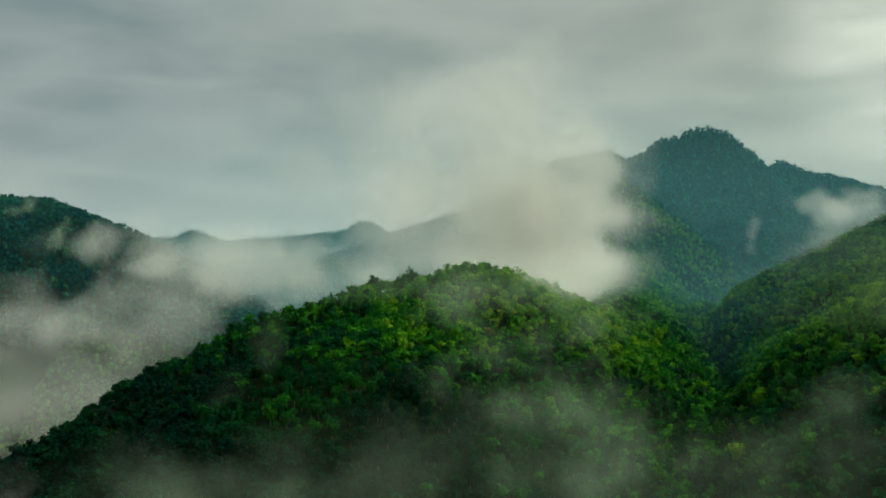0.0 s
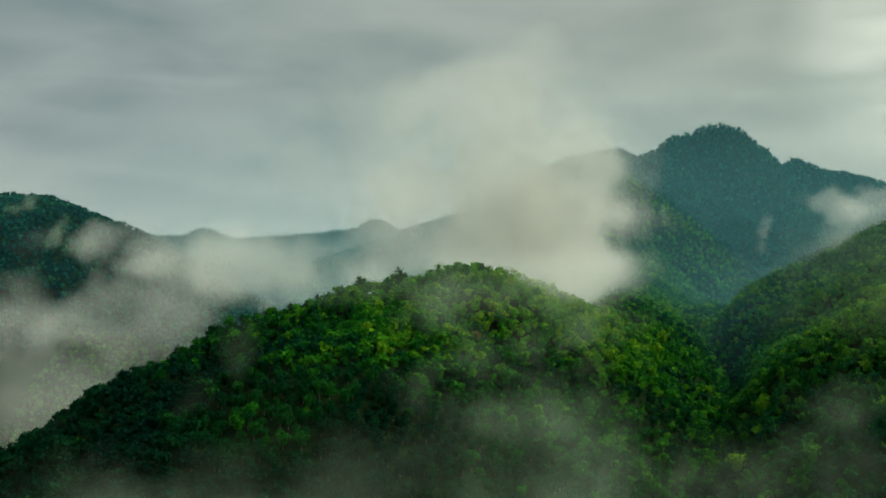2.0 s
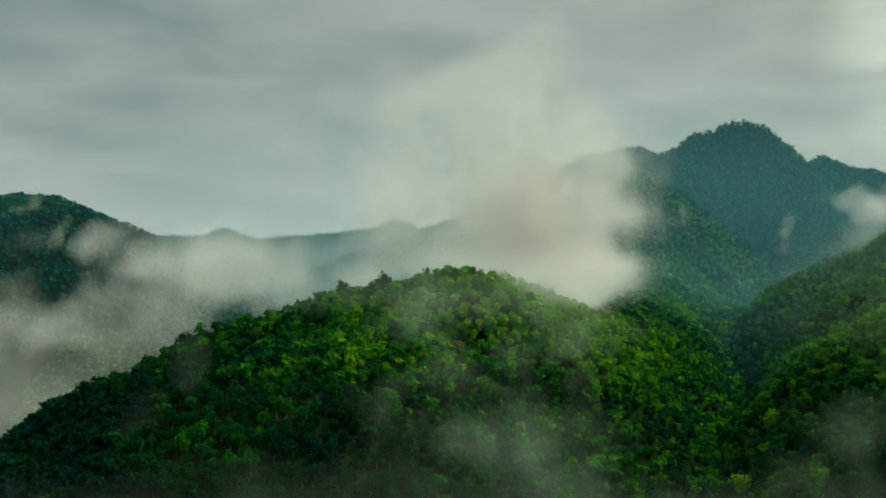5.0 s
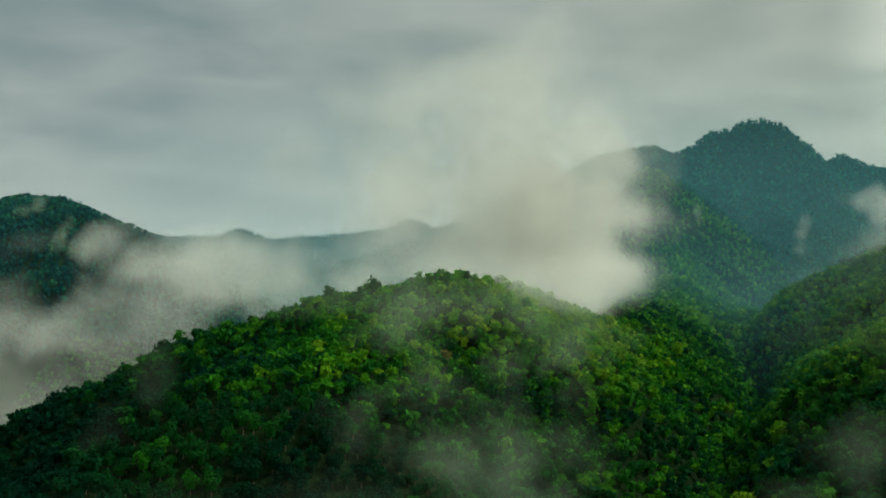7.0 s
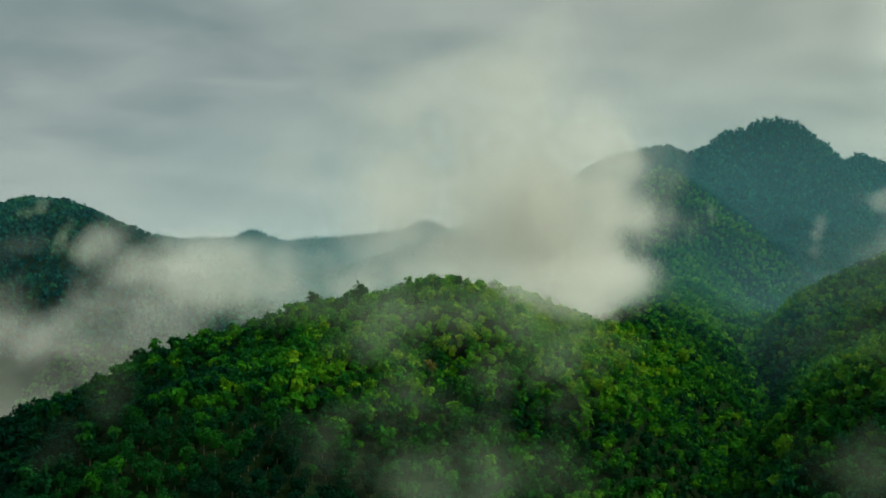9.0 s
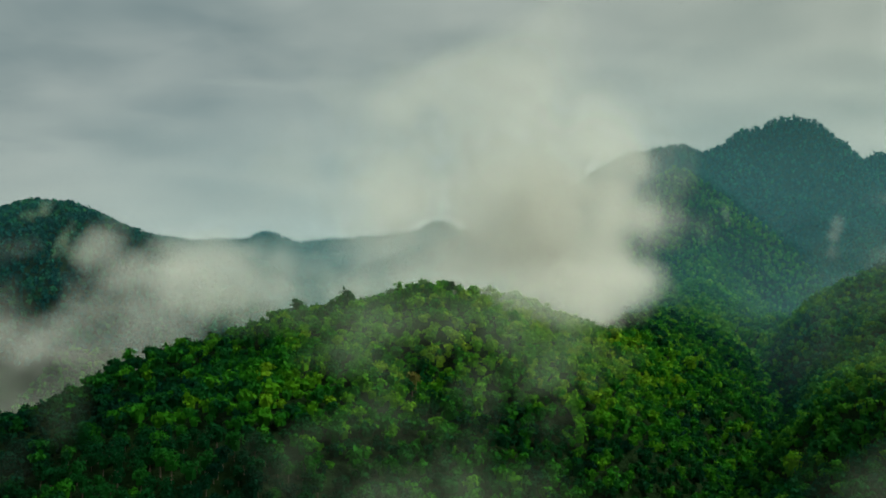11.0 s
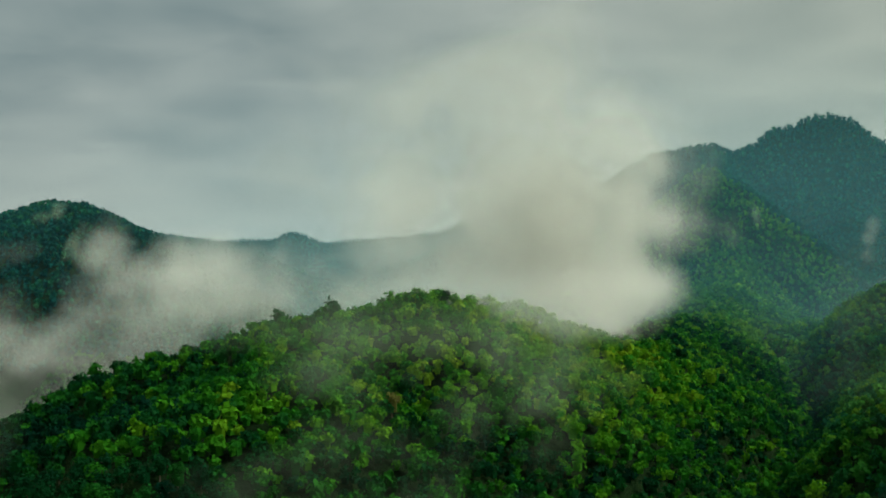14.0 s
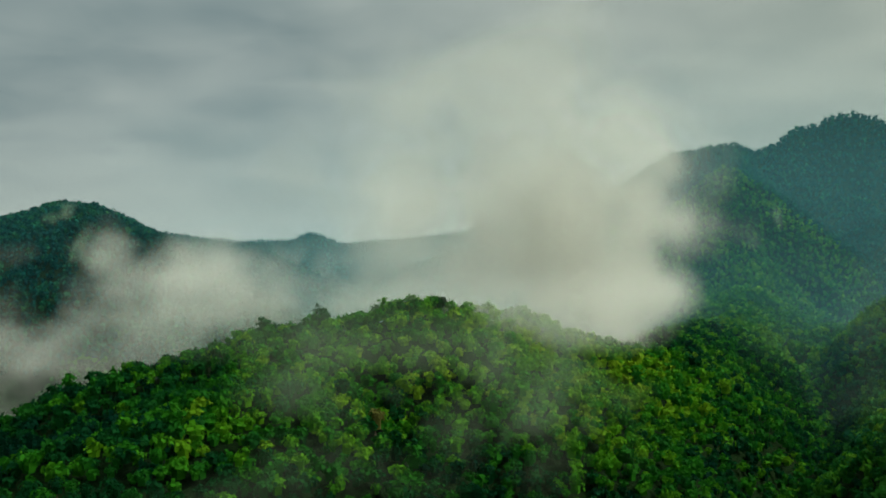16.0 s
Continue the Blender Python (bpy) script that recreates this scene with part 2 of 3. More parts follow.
# each ridge: slope of its flanks, rounding of its crest, then crest points (x, y, height)
RIDGES = [
    # the rounded near hill: crest from the low left spur over the top to the saddle behind, and its spurs
    (0.76, 60, [(-430, 470, -262), (-290, 545, -188), (-200, 600, -124), (-150, 640, -71), (-100, 695, -44), (-40, 740, -28), (25, 775, -15), (80, 880, -35),
                (150, 1000, -66)]),
    (0.64, 45, [(-40, 740, -34), (-22, 650, -42), (-55, 575, -52), (-105, 500, -88), (-170, 430, -135), (-260, 340, -210)]),
    (0.80, 40, [(25, 775, -26), (80, 755, -59), (140, 735, -97), (180, 690, -118)]),
    (0.80, 30, [(80, 880, -30), (150, 925, -86), (205, 960, -105)]),
    # spur from the saddle up to the mountain
    (0.72, 45, [(150, 1000, -67), (200, 1200, -65), (300, 1500, -74), (365, 1850, -42), (400, 2020, -1), (420, 2200, 129)]),
    (0.80, 28, [(445, 2633, 256), (415, 2380, 195), (430, 2220, 146), (503, 2150, 73), (560, 2110, 24), (600, 2060, -38), (640, 1980, -90)]),
    # the mountain, its shoulder and the crest that falls away to the far left
    (0.66, 25, [(-420, 3000, -40), (-150, 2900, 50), (0, 2800, 92), (140, 2720, 150), (330, 2660, 250), (420, 2633, 264), (450, 2633, 267), (491, 2633, 250),
                (538, 2633, 253), (569, 2633, 269)]),
    (1.25, 40, [(569, 2633, 269), (592, 2633, 282), (616, 2633, 304), (647, 2633, 309), (686, 2633, 328), (725, 2633, 335), (764, 2633, 326), (802, 2633, 290),
                (834, 2633, 264), (865, 2633, 230), (896, 2640, 210)]),
    (0.60, 40, [(538, 2633, 235), (640, 2600, 215), (740, 2600, 195), (850, 2640, 165), (940, 2700, 130)]),
    (0.60, 22, [(960, 2930, 205), (1025, 2900, 264), (1060, 2900, 232), (1175, 2900, 226), (1343, 2900, 182), (1700, 2900, 150)]),
    # the hill across the valley
    (0.50, 40, [(400, 1400, -125), (530, 1455, -32), (700, 1500, 40), (1000, 1550, 115), (1500, 1600, 140)]),
    (0.66, 40, [(700, 1500, 50), (590, 1150, 0), (480, 900, -18), (388, 720, -18), (335, 560, -55), (300, 420, -110)]),
    # the round hill beyond the left valley, the spur in front of it, and the low ridges behind
    (0.62, 45, [(-1500, 2350, 70), (-1100, 2100, 85), (-900, 1960, 102), (-760, 1800, 94), (-640, 1660, 64), (-575, 1640, 41), (-520, 1640, 10), (-430, 1560, -60)]),
    (0.55, 45, [(-900, 1960, 95), (-788, 1700, 48), (-647, 1600, 8), (-551, 1520, -36), (-470, 1430, -80)]),
    (0.55, 45, [(-2300, 2900, 100), (-1412, 2817, 70), (-1060, 2740, 56), (-931, 2700, 40), (-787, 2680, 20), (-560, 2600, -60)]),
    (0.55, 40, [(-620, 1900, -60), (-500, 1680, -75), (-410, 1530, -72), (-300, 1460, -125)]),
    # the far skyline
    (0.85, 22, [(-3300, 4650, 150), (-2500, 4700, 108), (-2000, 4700, 84), (-1545, 4700, 50), (-1371, 4700, 56), (-1300, 4700, 64), (-1265, 4700, 82), (-1227, 4700, 91),
                (-1190, 4700, 84), (-1140, 4700, 60), (-1066, 4700, 40), (-913, 4700, 52), (-700, 4700, 66), (-511, 4700, 88), (-450, 4700, 102), (-425, 4700, 124),
                (-395, 4700, 137), (-360, 4700, 134), (-330, 4700, 116), (-290, 4700, 84), (-150, 4700, 66), (300, 4700, 60), (1500, 4700, 120), (3000, 4700, 160)]),
]


def crest_height(x, y):
    """Height of the bare ground against the first eye, and how far it lies below its crest."""
    out, top, drop = np.zeros_like(x), np.full_like(x, -1e4), np.zeros_like(x)
    for slope, w, pts in RIDGES:
        h, below = np.full_like(x, -1e4), np.zeros_like(x)
        for (x0, y0, h0), (x1, y1, h1) in zip(pts, pts[1:]):
            vx, vy = x1 - x0, y1 - y0
            s = np.clip(((x - x0) * vx + (y - y0) * vy) / (vx * vx + vy * vy), 0, 1)
            d = np.hypot(x - x0 - s * vx, y - y0 - s * vy)
            fall = slope * (np.sqrt(d * d + w * w) - w)
            here = h0 + s * (h1 - h0) - fall
            below = np.where(here > h, fall, below)
            h = np.maximum(h, here)
        drop = np.where(h > top, below, drop)
        top = np.maximum(top, h)
        out += np.exp(np.clip(h, -400, 400) / 6.0)
    base = -235 + 25 * fbm(x / 400, y / 400, 3) + 0.02 * np.abs(y - 300)
    out += np.exp(base / 6.0)
    return 6.0 * np.log(out), drop


def ground(x, y):
    wob = np.clip(np.hypot(x - 60, y) / 1500, 0.15, 1)
    wx, wy = 9 * wob * fbm(x / 120 + 5, y / 120, 3), 9 * wob * fbm(x / 120, y / 120 + 40, 3)
    h, drop = crest_height(x + wx, y + wy)
    gully = 1 - 2.2 * np.abs(fbm(x / 150 + 2.3, y / 230 + 7.7, 3))
    far = np.full_like(x, 1e4)
    for (x0, y0), (x1, y1) in zip(GULLY, GULLY[1:]):
        vx, vy = x1 - x0, y1 - y0
        s = np.clip(((x - x0) * vx + (y - y0) * vy) / (vx * vx + vy * vy), 0, 1)
        far = np.minimum(far, np.hypot(x - x0 - s * vx, y - y0 - s * vy))
    h = h - 25 * np.exp(-(far / 28) ** 2)
    cut = np.minimum(drop * 0.20, 22) * wob
    return EYE - np.interp(y, [1300, 1500, 4000, 4400], [7.5, 6.0, 5.0, 1.0]) + h + cut * (gully - 1.0) + wob * (4 * fbm(x / 90, y / 90, 4) + 3.0 * fbm(x / 30 + 3, y / 30, 2))


def build_ground():
    xs = np.concatenate([np.arange(-3700, -620, 30), np.arange(-620, 660, 8), np.arange(660, 3300, 28)]).astype(float)
    ys = np.concatenate([np.arange(-900, 200, 40), np.arange(200, 1300, 8), np.arange(1300, 3120, 16), np.arange(3120, 4990, 34)]).astype(float)
    gx, gy = np.meshgrid(xs, ys)
    gz = ground(gx, gy)
    n, k = len(xs), len(ys)
    me = bpy.data.meshes.new("ground")
    co = np.stack([gx, gy, gz], -1).reshape(-1, 3)
    i = np.arange((k - 1) * (n - 1))
    i = i // (n - 1) * n + i % (n - 1)
    quads(me, co, np.stack([i, i + 1, i + n + 1, i + n], -1))
    me.polygons.foreach_set("use_smooth", np.ones(len(me.polygons), bool))
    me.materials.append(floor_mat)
    return tagged(new("ground", me), "dark forest floor over steep hills and valleys", "ground", kind="structure")


def quads(me, co, faces):
    me.vertices.add(len(co))
    me.vertices.foreach_set("co", np.ascontiguousarray(co, dtype=np.float32).ravel())
    k = faces.shape[1]
    me.loops.add(faces.size)
    me.loops.foreach_set("vertex_index", np.ascontiguousarray(faces, dtype=np.int32).ravel())
    me.polygons.add(len(faces))
    me.polygons.foreach_set("loop_start", np.arange(0, faces.size, k, dtype=np.int32))
    me.update(calc_edges=True)


build_ground()


# ---- trees ----
def crown_shape(rng, sprays, size, lobes, sides=6):
    """A crown of unit radius: sprays of leaves (bent rhombs) round several lobes about a leafy core. Returns vertices (n, 4, 3)."""
    n_lobe = rng.integers(*lobes)
    ang = rng.random() * 6 + np.arange(n_lobe) * 2.4
    rad = np.sqrt((np.arange(n_lobe) + 0.2) / n_lobe) * 0.66
    c = np.stack([np.cos(ang) * rad, np.sin(ang) * rad, 0.50 - 0.75 * rad * rad + 0.13 * rng.standard_normal(n_lobe)], -1)
    r = 0.34 + 0.14 * rng.random(n_lobe)
    which = np.arange(sprays) % n_lobe
    v = rng.standard_normal((sprays, 3))
    v[:, 2] = np.abs(v[:, 2]) * 1.15 - 0.45
    v /= np.linalg.norm(v, axis=1)[:, None]
    p = c[which] + v * (r[which] * (0.85 + 0.22 * rng.random(sprays)))[:, None]
    nrm = v + 0.30 * rng.standard_normal((sprays, 3)) + np.array([0, 0, 0.30])
    nrm /= np.linalg.norm(nrm, axis=1)[:, None]
    t = np.cross(nrm, rng.standard_normal((sprays, 3)))
    t /= np.linalg.norm(t, axis=1)[:, None]
    b = np.cross(nrm, t)
    s = (size * (0.65 + 0.7 * rng.random(sprays)))[:, None]
    bend = 0.35 * s * nrm
    q = np.stack([p - t * s, p - b * s * 0.75 + bend * 0.4, p + t * s - bend, p + b * s * 0.75], 1)
    a = np.arange(sides) * 2 * np.pi / sides + rng.random()
    low = np.stack([0.46 * np.cos(a), 0.46 * np.sin(a), -0.45 + 0.1 * rng.random(sides)], -1)
    high = np.stack([0.50 * np.cos(a), 0.50 * np.sin(a), 0.20 + 0.14 * rng.random(sides)], -1)
    core = [[low[k], low[(k + 1) % sides], high[(k + 1) % sides], high[k]] for k in range(sides)]
    core += [[high[0], high[k], high[k + 1], high[k + 2]] for k in range(1, sides - 2, 2)]
    return np.concatenate([q, np.array(core)])


def scatter(x0, x1, y0, y1, step, rng, keep):
    gx, gy = np.meshgrid(np.arange(x0, x1, step), np.arange(y0, y1, step * 0.9))
    gx = gx + (np.arange(gx.shape[0]) % 2)[:, None] * step * 0.5
    gx, gy = gx.ravel() + rng.uniform(-0.42, 0.42, gx.size) * step, gy.ravel() + rng.uniform(-0.42, 0.42, gx.size) * step
    ok = keep(gx, gy)
    return gx[ok], gy[ok]


def faces_valley(x, y):
    """Slopes that fall towards the open valley in the south; the far sides carry a thinner wood."""
    d = 6.0
    gx, gy = (ground(x + d, y) - ground(x - d, y)) / (2 * d), (ground(x, y + d) - ground(x, y - d)) / (2 * d)
    l = np.hypot(x - 60, y - 120)
    slope = gx * (x - 60) / l + gy * (y - 120) / l
    return slope


def slope_light(x, y, z):
    """Light put into tint: near hill's upper slopes, right flank brighter; lower front darker."""
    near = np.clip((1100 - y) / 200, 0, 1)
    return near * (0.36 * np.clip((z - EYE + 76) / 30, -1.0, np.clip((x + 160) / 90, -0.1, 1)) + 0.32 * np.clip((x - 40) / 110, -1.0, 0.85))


def forest(name, x, y, radius, rng, shapes, label, mat, stem):
    """A joined wood of many crowns."""
    z = ground(x, y)
    n = len(x)
    pick = rng.integers(0, len(shapes), n)
    rot, sx = rng.random(n) * 2 * np.pi, radius
    sz = radius * rng.uniform(0.85, 1.35, n)
    lift = rng.uniform(0.75, 1.85, n) * radius * stem
    # own random tint, plus the light and shade painted over the near hill
    tint = np.clip(rng.beta(2.0, 2.4, n) + (rng.random(n) > 0.985) * 0.2 + slope_light(x, y, z), 0, 1.1)
    cos, tints = [], []
    for k, q in enumerate(shapes):
        idx = np.nonzero(pick == k)[0]
        c, s = np.cos(rot[idx])[:, None, None], np.sin(rot[idx])[:, None, None]
        px = (q[None, :, :, 0] * c - q[None, :, :, 1] * s) * sx[idx, None, None] + x[idx, None, None]
        py = (q[None, :, :, 0] * s + q[None, :, :, 1] * c) * sx[idx, None, None] + y[idx, None, None]
        pz = q[None, :, :, 2] * sz[idx, None, None] + (z[idx] + lift[idx])[:, None, None]
        cos.append(np.stack([px, py, pz], -1).reshape(-1, 3))
        tints.append(np.repeat(tint[idx], q.shape[0] * 4))
    co, tv = np.concatenate(cos), np.concatenate(tints)
    me = bpy.data.meshes.new(name)
    quads(me, co, np.arange(len(co)).reshape(-1, 4))
    at = me.attributes.new("tint", "FLOAT", "POINT")
    at.data.foreach_set("value", tv.astype(np.float32))
    me.materials.append(mat)
    return tagged(new(name, me), label, "forest", kind="stuff")


rng = np.random.default_rng(21)
near_shapes = [crown_shape(rng, 43, 0.255, (6, 10), 4) for _ in range(14)]
mid_shapes = [crown_shape(rng, 21, 0.345, (5, 8), 4) for _ in range(12)]
far_shapes = [crown_shape(rng, 6, 0.50, (3, 5), 4) for _ in range(10)]
STAND = (-110.0, 80.0, 466.0, 540.0)      # the stretch of hillside whose trees are built one by one


def wood(name, box, step, r_lo, r_hi, shapes, label, mat, back=-0.22, thin=0.25, blend=(0, 0), skip=None, wide=False, side=None, stem=1.0):
    def keep(x, y):
        s = faces_valley(x, y)
        wedge = wide | ((x > -0.75 * (y + 150)) & (x < 0.56 * (y + 160)))
        edge0 = rng.random(x.size) * blend[0] < y - box[2]
        edge1 = rng.random(x.size) * blend[1] < box[3] - y
        return wedge & edge0 & edge1 & ((s > back) | (rng.random(x.size) < thin))
    x, y = scatter(*box, step, rng, keep)
    if side:
        ok = side(x, y)
        x, y = x[ok], y[ok]
    if skip:
        out = ~((x > skip[0]) & (x < skip[1]) & (y > skip[2]) & (y < skip[3]))
        x, y = x[out], y[out]
    radius = rng.uniform(r_lo, r_hi, len(x)) * np.where(rng.random(len(x)) > 0.9, 1.25, 1.0)
    forest(name, x, y, radius, rng, shapes, label, mat, stem)


def gully_x(y):
    return np.interp(y, [p[1] for p in GULLY], [p[0] for p in GULLY])


def spur_x(y):
    """The crest of the green spur that comes down from the mountain's shoulder."""
    return np.interp(y, [1400, 1700, 1980, 2060, 2110, 2150, 2220, 2380, 2440], [380, 620, 640, 600, 560, 503, 440, 415, 200])


NEAR_SIDE, FAR_SIDE = (lambda x, y: x < gully_x(y) + 8), (lambda x, y: x >= gully_x(y) + 8)
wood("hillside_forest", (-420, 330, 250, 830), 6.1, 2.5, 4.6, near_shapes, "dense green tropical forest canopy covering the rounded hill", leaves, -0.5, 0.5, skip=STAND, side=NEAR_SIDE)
wood("opposite_slope_forest", (170, 520, 250, 830), 6.6, 2.6, 4.8, near_shapes, "forest canopy on the slope across the valley, greens darkened as in shade", leaves_shade, side=FAR_SIDE)
wood("saddle_forest", (-520, 400, 830, 1330), 7.2, 3.0, 5.3, mid_shapes, "dense green forest canopy over the saddle behind the hill", leaves, side=NEAR_SIDE)
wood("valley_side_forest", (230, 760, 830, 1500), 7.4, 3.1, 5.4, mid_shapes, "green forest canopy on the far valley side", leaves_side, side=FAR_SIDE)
wood("valley_floor_forest", (-420, 560, -330, 262), 11.5, 5.2, 7.6, far_shapes, "green forest canopy on the low ground under the hill", leaves, -9.0, 1.0, wide=True, stem=0.7)
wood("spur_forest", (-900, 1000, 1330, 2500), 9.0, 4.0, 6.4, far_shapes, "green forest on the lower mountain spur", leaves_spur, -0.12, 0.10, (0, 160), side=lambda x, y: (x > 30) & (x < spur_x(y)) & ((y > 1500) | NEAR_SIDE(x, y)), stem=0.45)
wood("left_valley_forest", (-700, 30, 1330, 1500), 9.4, 4.2, 6.6, far_shapes, "dark forest on the low ridges of the left valley, tinted blue-green as by haze", leaves_hazed, -0.12, 0.10, stem=0.5)
wood("mountain_forest", (-1900, 1650, 1500, 3050), 10.2, 4.5, 7.0, far_shapes, "dark green forest, tinted bluish as by haze, covering the mountain and the hills beyond the valley", leaves_hazed, -0.12, 0.10, side=lambda x, y: (x <= 30) | (x >= spur_x(y) - 12), stem=0.35)
wood("skyline_forest", (-3400, 1500, 4500, 4760), 12.0, 5.0, 7.0, far_shapes, "distant green forest on the skyline ridges, tinted bluish as by haze", leaves_hazed, -0.1, 0.05, stem=0.0)


def part(name, me, material_, parent, label=""):
    ob = new(name, me)
    ob.parent = parent
    if not me.materials:
        me.materials.append(material_)
    return tagged(ob, label)


def trunk_mesh(r, height):
    """A tapered trunk of unit crown radius with limbs that reach into the crown."""
    bm = bmesh.new()

    def limb(a, b, r0, r1, sides):
        way = (b - a).normalized()
        side = way.orthogonal().normalized()
        rings = []
        for p, q in ((a, r0), (a.lerp(b, 0.5) + Vector((r.uniform(-1, 1), r.uniform(-1, 1), 0)) * 0.03, (r0 + r1) / 2), (b, r1)):
            rings.append([bm.verts.new(p + (Matrix.Rotation(k / sides * 2 * math.pi, 3, way) @ side) * q) for k in range(sides)])
        for lo, hi in zip(rings, rings[1:]):
            for k in range(sides):
                bm.faces.new((lo[k], lo[(k + 1) % sides], hi[(k + 1) % sides], hi[k]))
    top = Vector((r.uniform(-0.1, 0.1), r.uniform(-0.1, 0.1), height))
    limb(Vector((0, 0, -0.35)), top, 0.075, 0.045, 7)
    for k in range(5):
        a = k * 1.257 + r.uniform(-0.4, 0.4)
        limb(top.lerp(Vector((0, 0, 0)), r.uniform(0.02, 0.3)), Vector((math.cos(a) * 0.6, math.sin(a) * 0.6, height + r.uniform(0.05, 0.5))), 0.035, 0.012, 5)
    me = bpy.data.meshes.new("trunk")
    bm.to_mesh(me)
    bm.free()
    return me


def tree(name, seed, tint, label, group, mat=leaves):
    """One tree of unit crown radius, at the origin: trunk with limbs, and a crown of leaf sprays."""
    g, r = np.random.default_rng(seed), random.Random(seed)
    height = r.uniform(0.95, 1.45)
    root = tagged(new(name), label, "tree", group)
    part("trunk", trunk_mesh(r, height), bark, root, "grey-brown bark")
    q = crown_shape(g, 170, 0.135, (7, 12)) * np.array([1, 1, g.uniform(0.9, 1.3)]) + np.array([0, 0, height])
    me = bpy.data.meshes.new("crown")
    quads(me, q.reshape(-1, 3), np.arange(q.shape[0] * 4).reshape(-1, 4))
    me.attributes.new("tint", "FLOAT", "POINT").data.foreach_set("value", np.full(q.shape[0] * 4, tint, np.float32))
    part("crown", me, mat, root)
    return root


def stand_of_trees():
    """The trees on the hill's front, one by one."""
    kinds = []
    for k in range(14):
        tint = 0.02 + 0.66 * (k * 5 % 14) / 13
        shade = "dark green" if tint < 0.3 else "mid green" if tint < 0.5 else "yellow-green"
        kinds.append(tree("tree", 100 + k, tint, "broad-leaved forest tree with a rounded " + shade + " crown on the hillside", "trees on the hill front"))
    x, y = scatter(*STAND, 7.0, rng, lambda a, b: np.ones(a.size, bool))
    z = ground(x, y)
    tints = np.array([0.02 + 0.66 * (k * 5 % 14) / 13 for k in range(14)])
    # kinds picked so their tints follow the brightness painted on the slope
    want = np.clip(0.40 + slope_light(x, y, z) + rng.normal(0, 0.17, len(x)), 0, 1) + rng.normal(0, 0.03, len(x))
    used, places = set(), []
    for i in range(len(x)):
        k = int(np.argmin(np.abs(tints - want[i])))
        r = rng.uniform(2.8, 5.0)
        m = pose(x[i], y[i], z[i], 0, 0, rng.uniform(0, 360)) @ Matrix.Diagonal((r, r, r * rng.uniform(0.9, 1.15), 1))
        if k in used:
            copy_thing(kinds[k], m)
        else:
            used.add(k)
            places.append((kinds[k], m))
    for ob, m in places:
        ob.matrix_basis = m


stand_of_trees()


def lone_tree(seed, x, y, r, tint, label, mat=leaves):
    ob = tree("tree", seed, tint, label, "", mat)
    ob.matrix_basis = pose(x, y, float(ground(np.array([x]), np.array([y]))[0]) + 0.4 * r, 0, 0, seed * 37.0) @ Matrix.Diagonal((r, r, r * 1.15, 1))


lone_tree(301, 196.0, 638.0, 7.5, 1.0, "tall pale yellow-green tree standing out of the dark valley")
lone_tree(302, 217.0, 958.0, 7.0, 0.82, "bright yellow-green tree at the edge of the valley")
lone_tree(303, 232.0, 700.0, 6.5, 0.80, "yellow-green tree on the slope across the valley")
lone_tree(304, 30.0, 640.0, 5.0, 0.6, "tree with withered brown leaves on the hilltop slope", leaves_withered)


# ---- mist ----
def mist(name, centre, radii, density, contrast, seed, layers, mat, label, lean=0.0):
    """A bank of mist: see-through layers cut through an ellipsoid with an uneven rim."""
    bm = bmesh.new()
    r = random.Random(int(seed * 1000))
    for i in range(layers):
        y = -1 + 2 * (i + 0.5) / layers
        rad = math.sqrt(max(0.0, 1 - y * y))
        ph = [r.random() * 6.28 for _ in range(4)]
        c = bm.verts.new((0, y, 0))
        ring = []
        for k in range(40):
            t = k / 40 * 2 * math.pi
            lump = 1 + 0.04 * math.sin(3 * t + ph[0]) + 0.03 * math.sin(7 * t + ph[1])
            bow = 0.06 * math.sin(2 * t + ph[2])
            ring.append(bm.verts.new((rad * lump * math.cos(t), y + bow * rad, rad * lump * math.sin(t))))
        for k in range(40):
            bm.faces.new((c, ring[k], ring[(k + 1) % 40]))
    me = bpy.data.meshes.new(name)
    bm.to_mesh(me)
    bm.free()
    me.materials.append(mat)
    ob = tagged(new(name, me), label, "mist", kind="stuff")
    x, y, z = centre
    ob.matrix_world = pose(x, y, EYE + z, 0, lean, 0) @ Matrix.Diagonal((*radii, 1))
    ob.color = (density, contrast, seed, 1)
    return ob


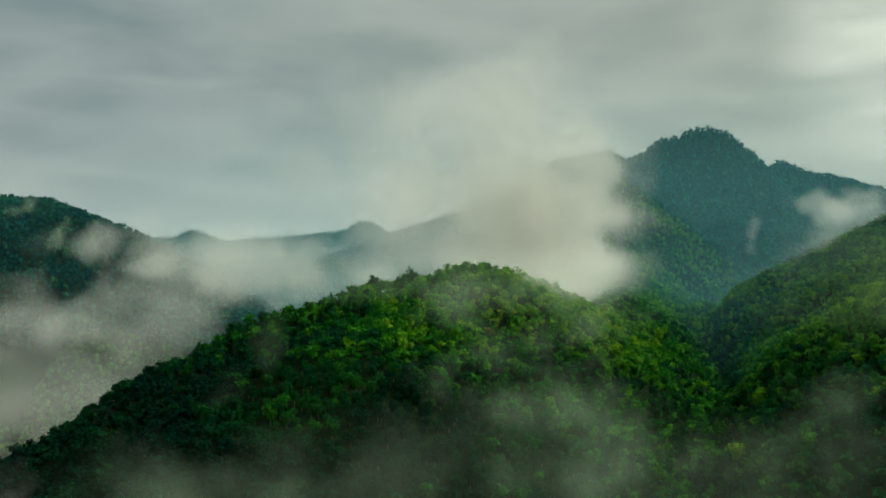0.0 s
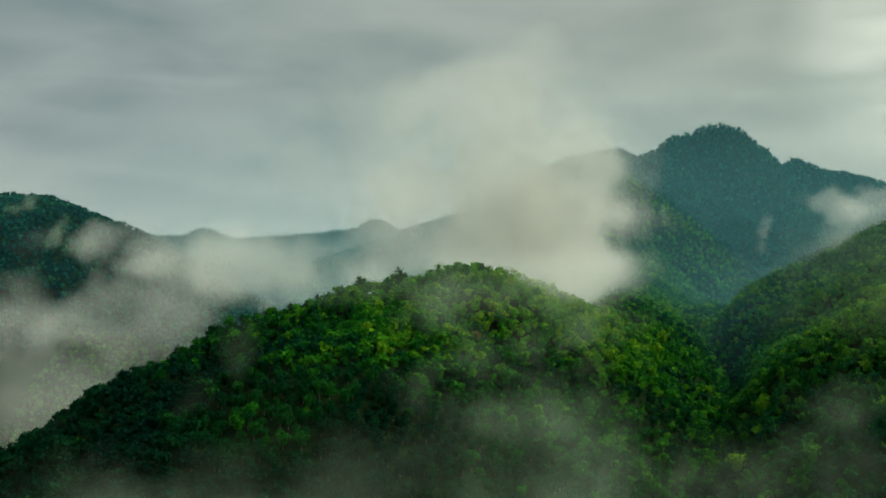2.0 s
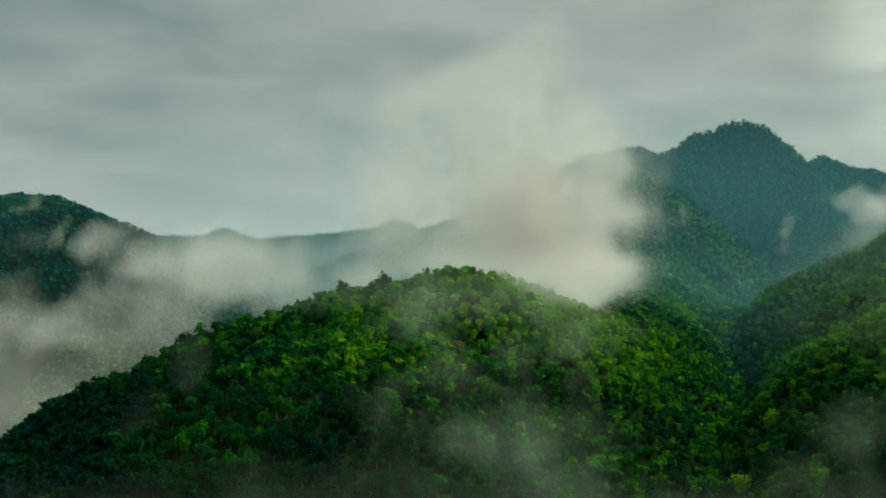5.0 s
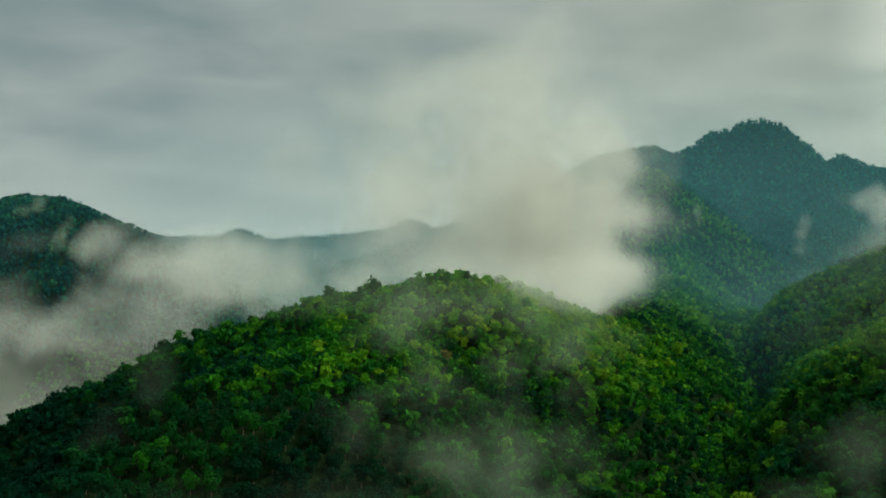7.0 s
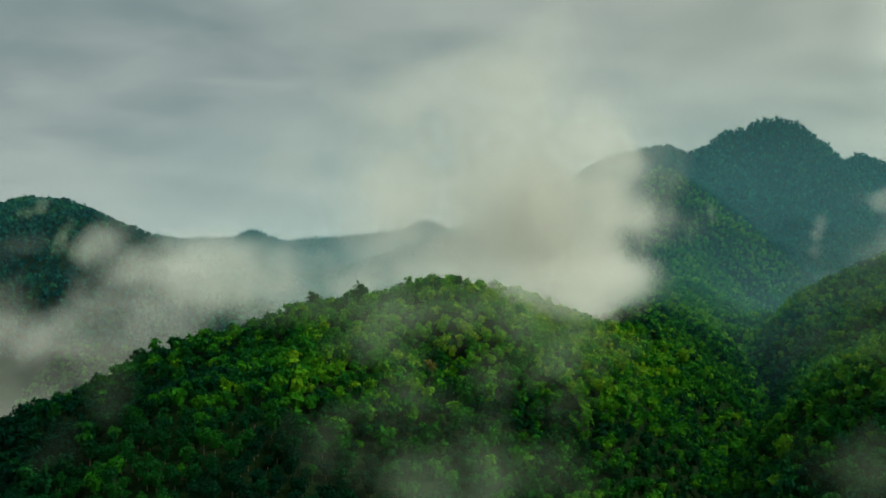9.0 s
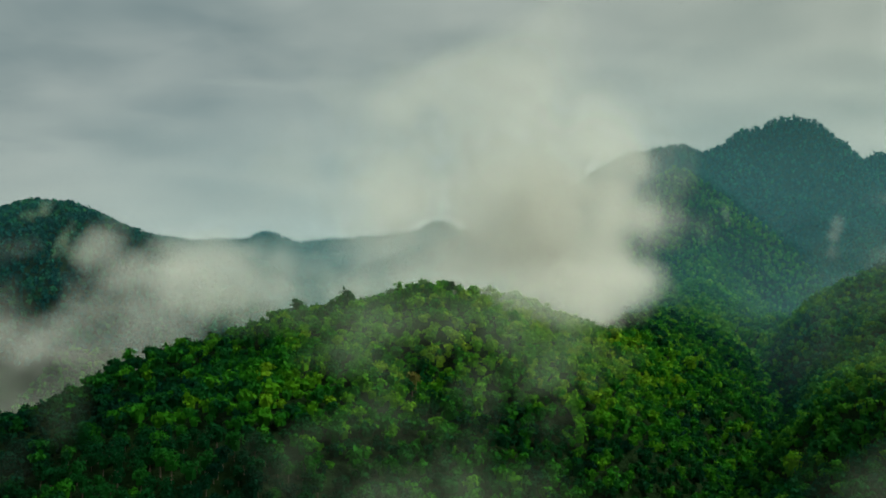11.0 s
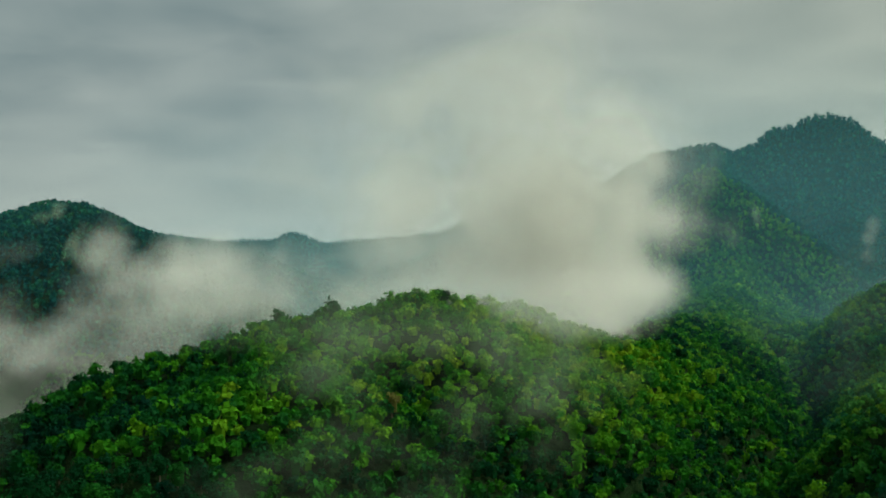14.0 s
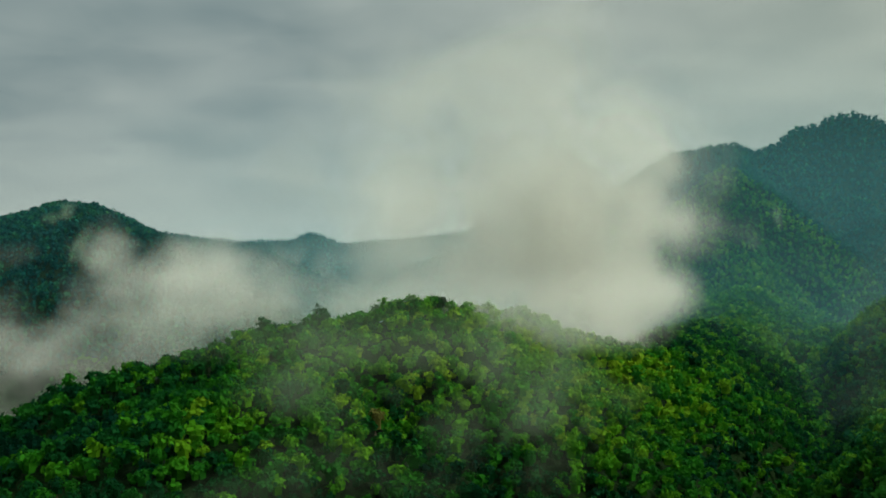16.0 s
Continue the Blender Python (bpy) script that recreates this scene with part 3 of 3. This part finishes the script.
PLUME = "thick pale plume of mist rising behind the hill"
BAND = "pale bank of mist lying in the valley"
WISP = "thin wisp of mist drifting over the trees"
for c, r, d, k, s, n, lab in [
    ((30, 1095, 60), (270, 60, 190), 0.08, 0.35, 0.29, 12, PLUME),
    ((120, 1040, -25), (104, 75, 96), 0.23, 0.6, 0.11, 16, PLUME),
    ((122, 1050, 48), (112, 65, 118), 0.21, 0.6, 0.23, 16, PLUME),
    ((196, 1030, 26), (40, 32, 40), 0.075, 0.7, 0.17, 8, PLUME),
    ((188, 1036, -24), (42, 32, 42), 0.075, 0.7, 0.27, 8, PLUME),
    ((176, 1045, 78), (44, 32, 42), 0.070, 0.7, 0.39, 8, PLUME),
    ((-505, 1410, 8), (58, 35, 50), 0.075, 0.8, 0.41, 10, BAND),
    ((75, 1060, 130), (175, 60, 160), 0.06, 0.4, 0.31, 14, PLUME),
    ((40, 1060, 30), (180, 70, 110), 0.18, 0.55, 0.43, 14, PLUME),
    ((85, 800, -20), (160, 45, 32), 0.070, 0.6, 0.47, 10, PLUME),
    ((-130, 1010, -24), (190, 80, 58), 0.16, 0.75, 0.52, 12, BAND),
    ((-280, 1090, -12), (220, 80, 72), 0.09, 0.8, 0.49, 12, BAND),
    ((-400, 1150, -88), (250, 120, 92), 0.075, 0.85, 0.61, 14, BAND),
    ((-640, 1330, -125), (280, 120, 85), 0.08, 0.85, 0.67, 14, BAND),
    ((-420, 1480, -15), (150, 80, 80), 0.07, 0.9, 0.37, 12, BAND),
    ((-420, 980, -140), (230, 120, 85), 0.03, 0.7, 0.57, 12, BAND),
    ((-300, 740, -135), (140, 100, 105), 0.035, 0.8, 0.71, 14, BAND),
    ((-205, 445, -88), (88, 50, 78), 0.10, 0.75, 0.75, 12, BAND),
    ((715, 1790, 80), (185, 55, 52), 0.12, 1.0, 0.83, 12, WISP),
    ((548, 1700, 28), (34, 26, 58), 0.10, 0.9, 0.87, 10, WISP),
    ((556, 1690, -28), (62, 30, 48), 0.10, 0.9, 0.13, 10, WISP),
    ((660, 1480, 10), (200, 50, 110), 0.055, 0.6, 0.89, 10, WISP),
    ((-500, 3300, 0), (1000, 200, 120), 0.08, 0.6, 0.91, 4, BAND),
]:
    mist("mist_bank", c, r, d, k, s, n, mist_plume if lab == PLUME and d > 0.1 else mist_far, lab)
for c, r, d, k, s, n, lean in [
    ((22, 600, -50), (62, 25, 56), 0.019, 1.0, 0.15, 10, 25),
    ((88, 650, -46), (70, 28, 52), 0.026, 1.0, 0.25, 10, 15),
    ((45, 520, -84), (85, 28, 46), 0.020, 1.0, 0.35, 10, 10),
    ((236, 560, -82), (45, 28, 36), 0.012, 1.0, 0.45, 10, 0),
    ((-115, 400, -104), (90, 32, 34), 0.022, 1.0, 0.55, 10, 0),
    ((-100, 525, -55), (17, 18, 62), 0.007, 0.9, 0.65, 10, 35),
    ((-5, 690, -24), (165, 34, 34), 0.014, 0.6, 0.77, 10, 0),
    ((60, 330, -84), (230, 60, 40), 0.014, 0.85, 0.59, 10, 0),
    ((285, 640, -14), (130, 50, 62), 0.0110, 0.7, 0.69, 10, 0),
    ((70, 410, -90), (80, 25, 38), 0.034, 1.0, 0.19, 10, 8),
    ((172, 420, -90), (60, 25, 36), 0.015, 1.0, 0.21, 10, -10),
    ((452, 2050, 72), (12, 14, 38), 0.030, 0.8, 0.81, 8, -8),
    ((398, 1985, 32), (16, 14, 26), 0.026, 0.8, 0.93, 8, 0),
    ((-622, 1530, 2), (17, 14, 72), 0.055, 0.75, 0.97, 8, 22),
    ((-745, 1690, 72), (46, 18, 22), 0.045, 0.8, 0.99, 8, -20),
    ((-560, 1500, 8), (60, 20, 26), 0.040, 0.9, 0.33, 8, -25),
]:
    mist("mist_wisp", c, r, d, k, s, n, mist_near, WISP, lean=lean)
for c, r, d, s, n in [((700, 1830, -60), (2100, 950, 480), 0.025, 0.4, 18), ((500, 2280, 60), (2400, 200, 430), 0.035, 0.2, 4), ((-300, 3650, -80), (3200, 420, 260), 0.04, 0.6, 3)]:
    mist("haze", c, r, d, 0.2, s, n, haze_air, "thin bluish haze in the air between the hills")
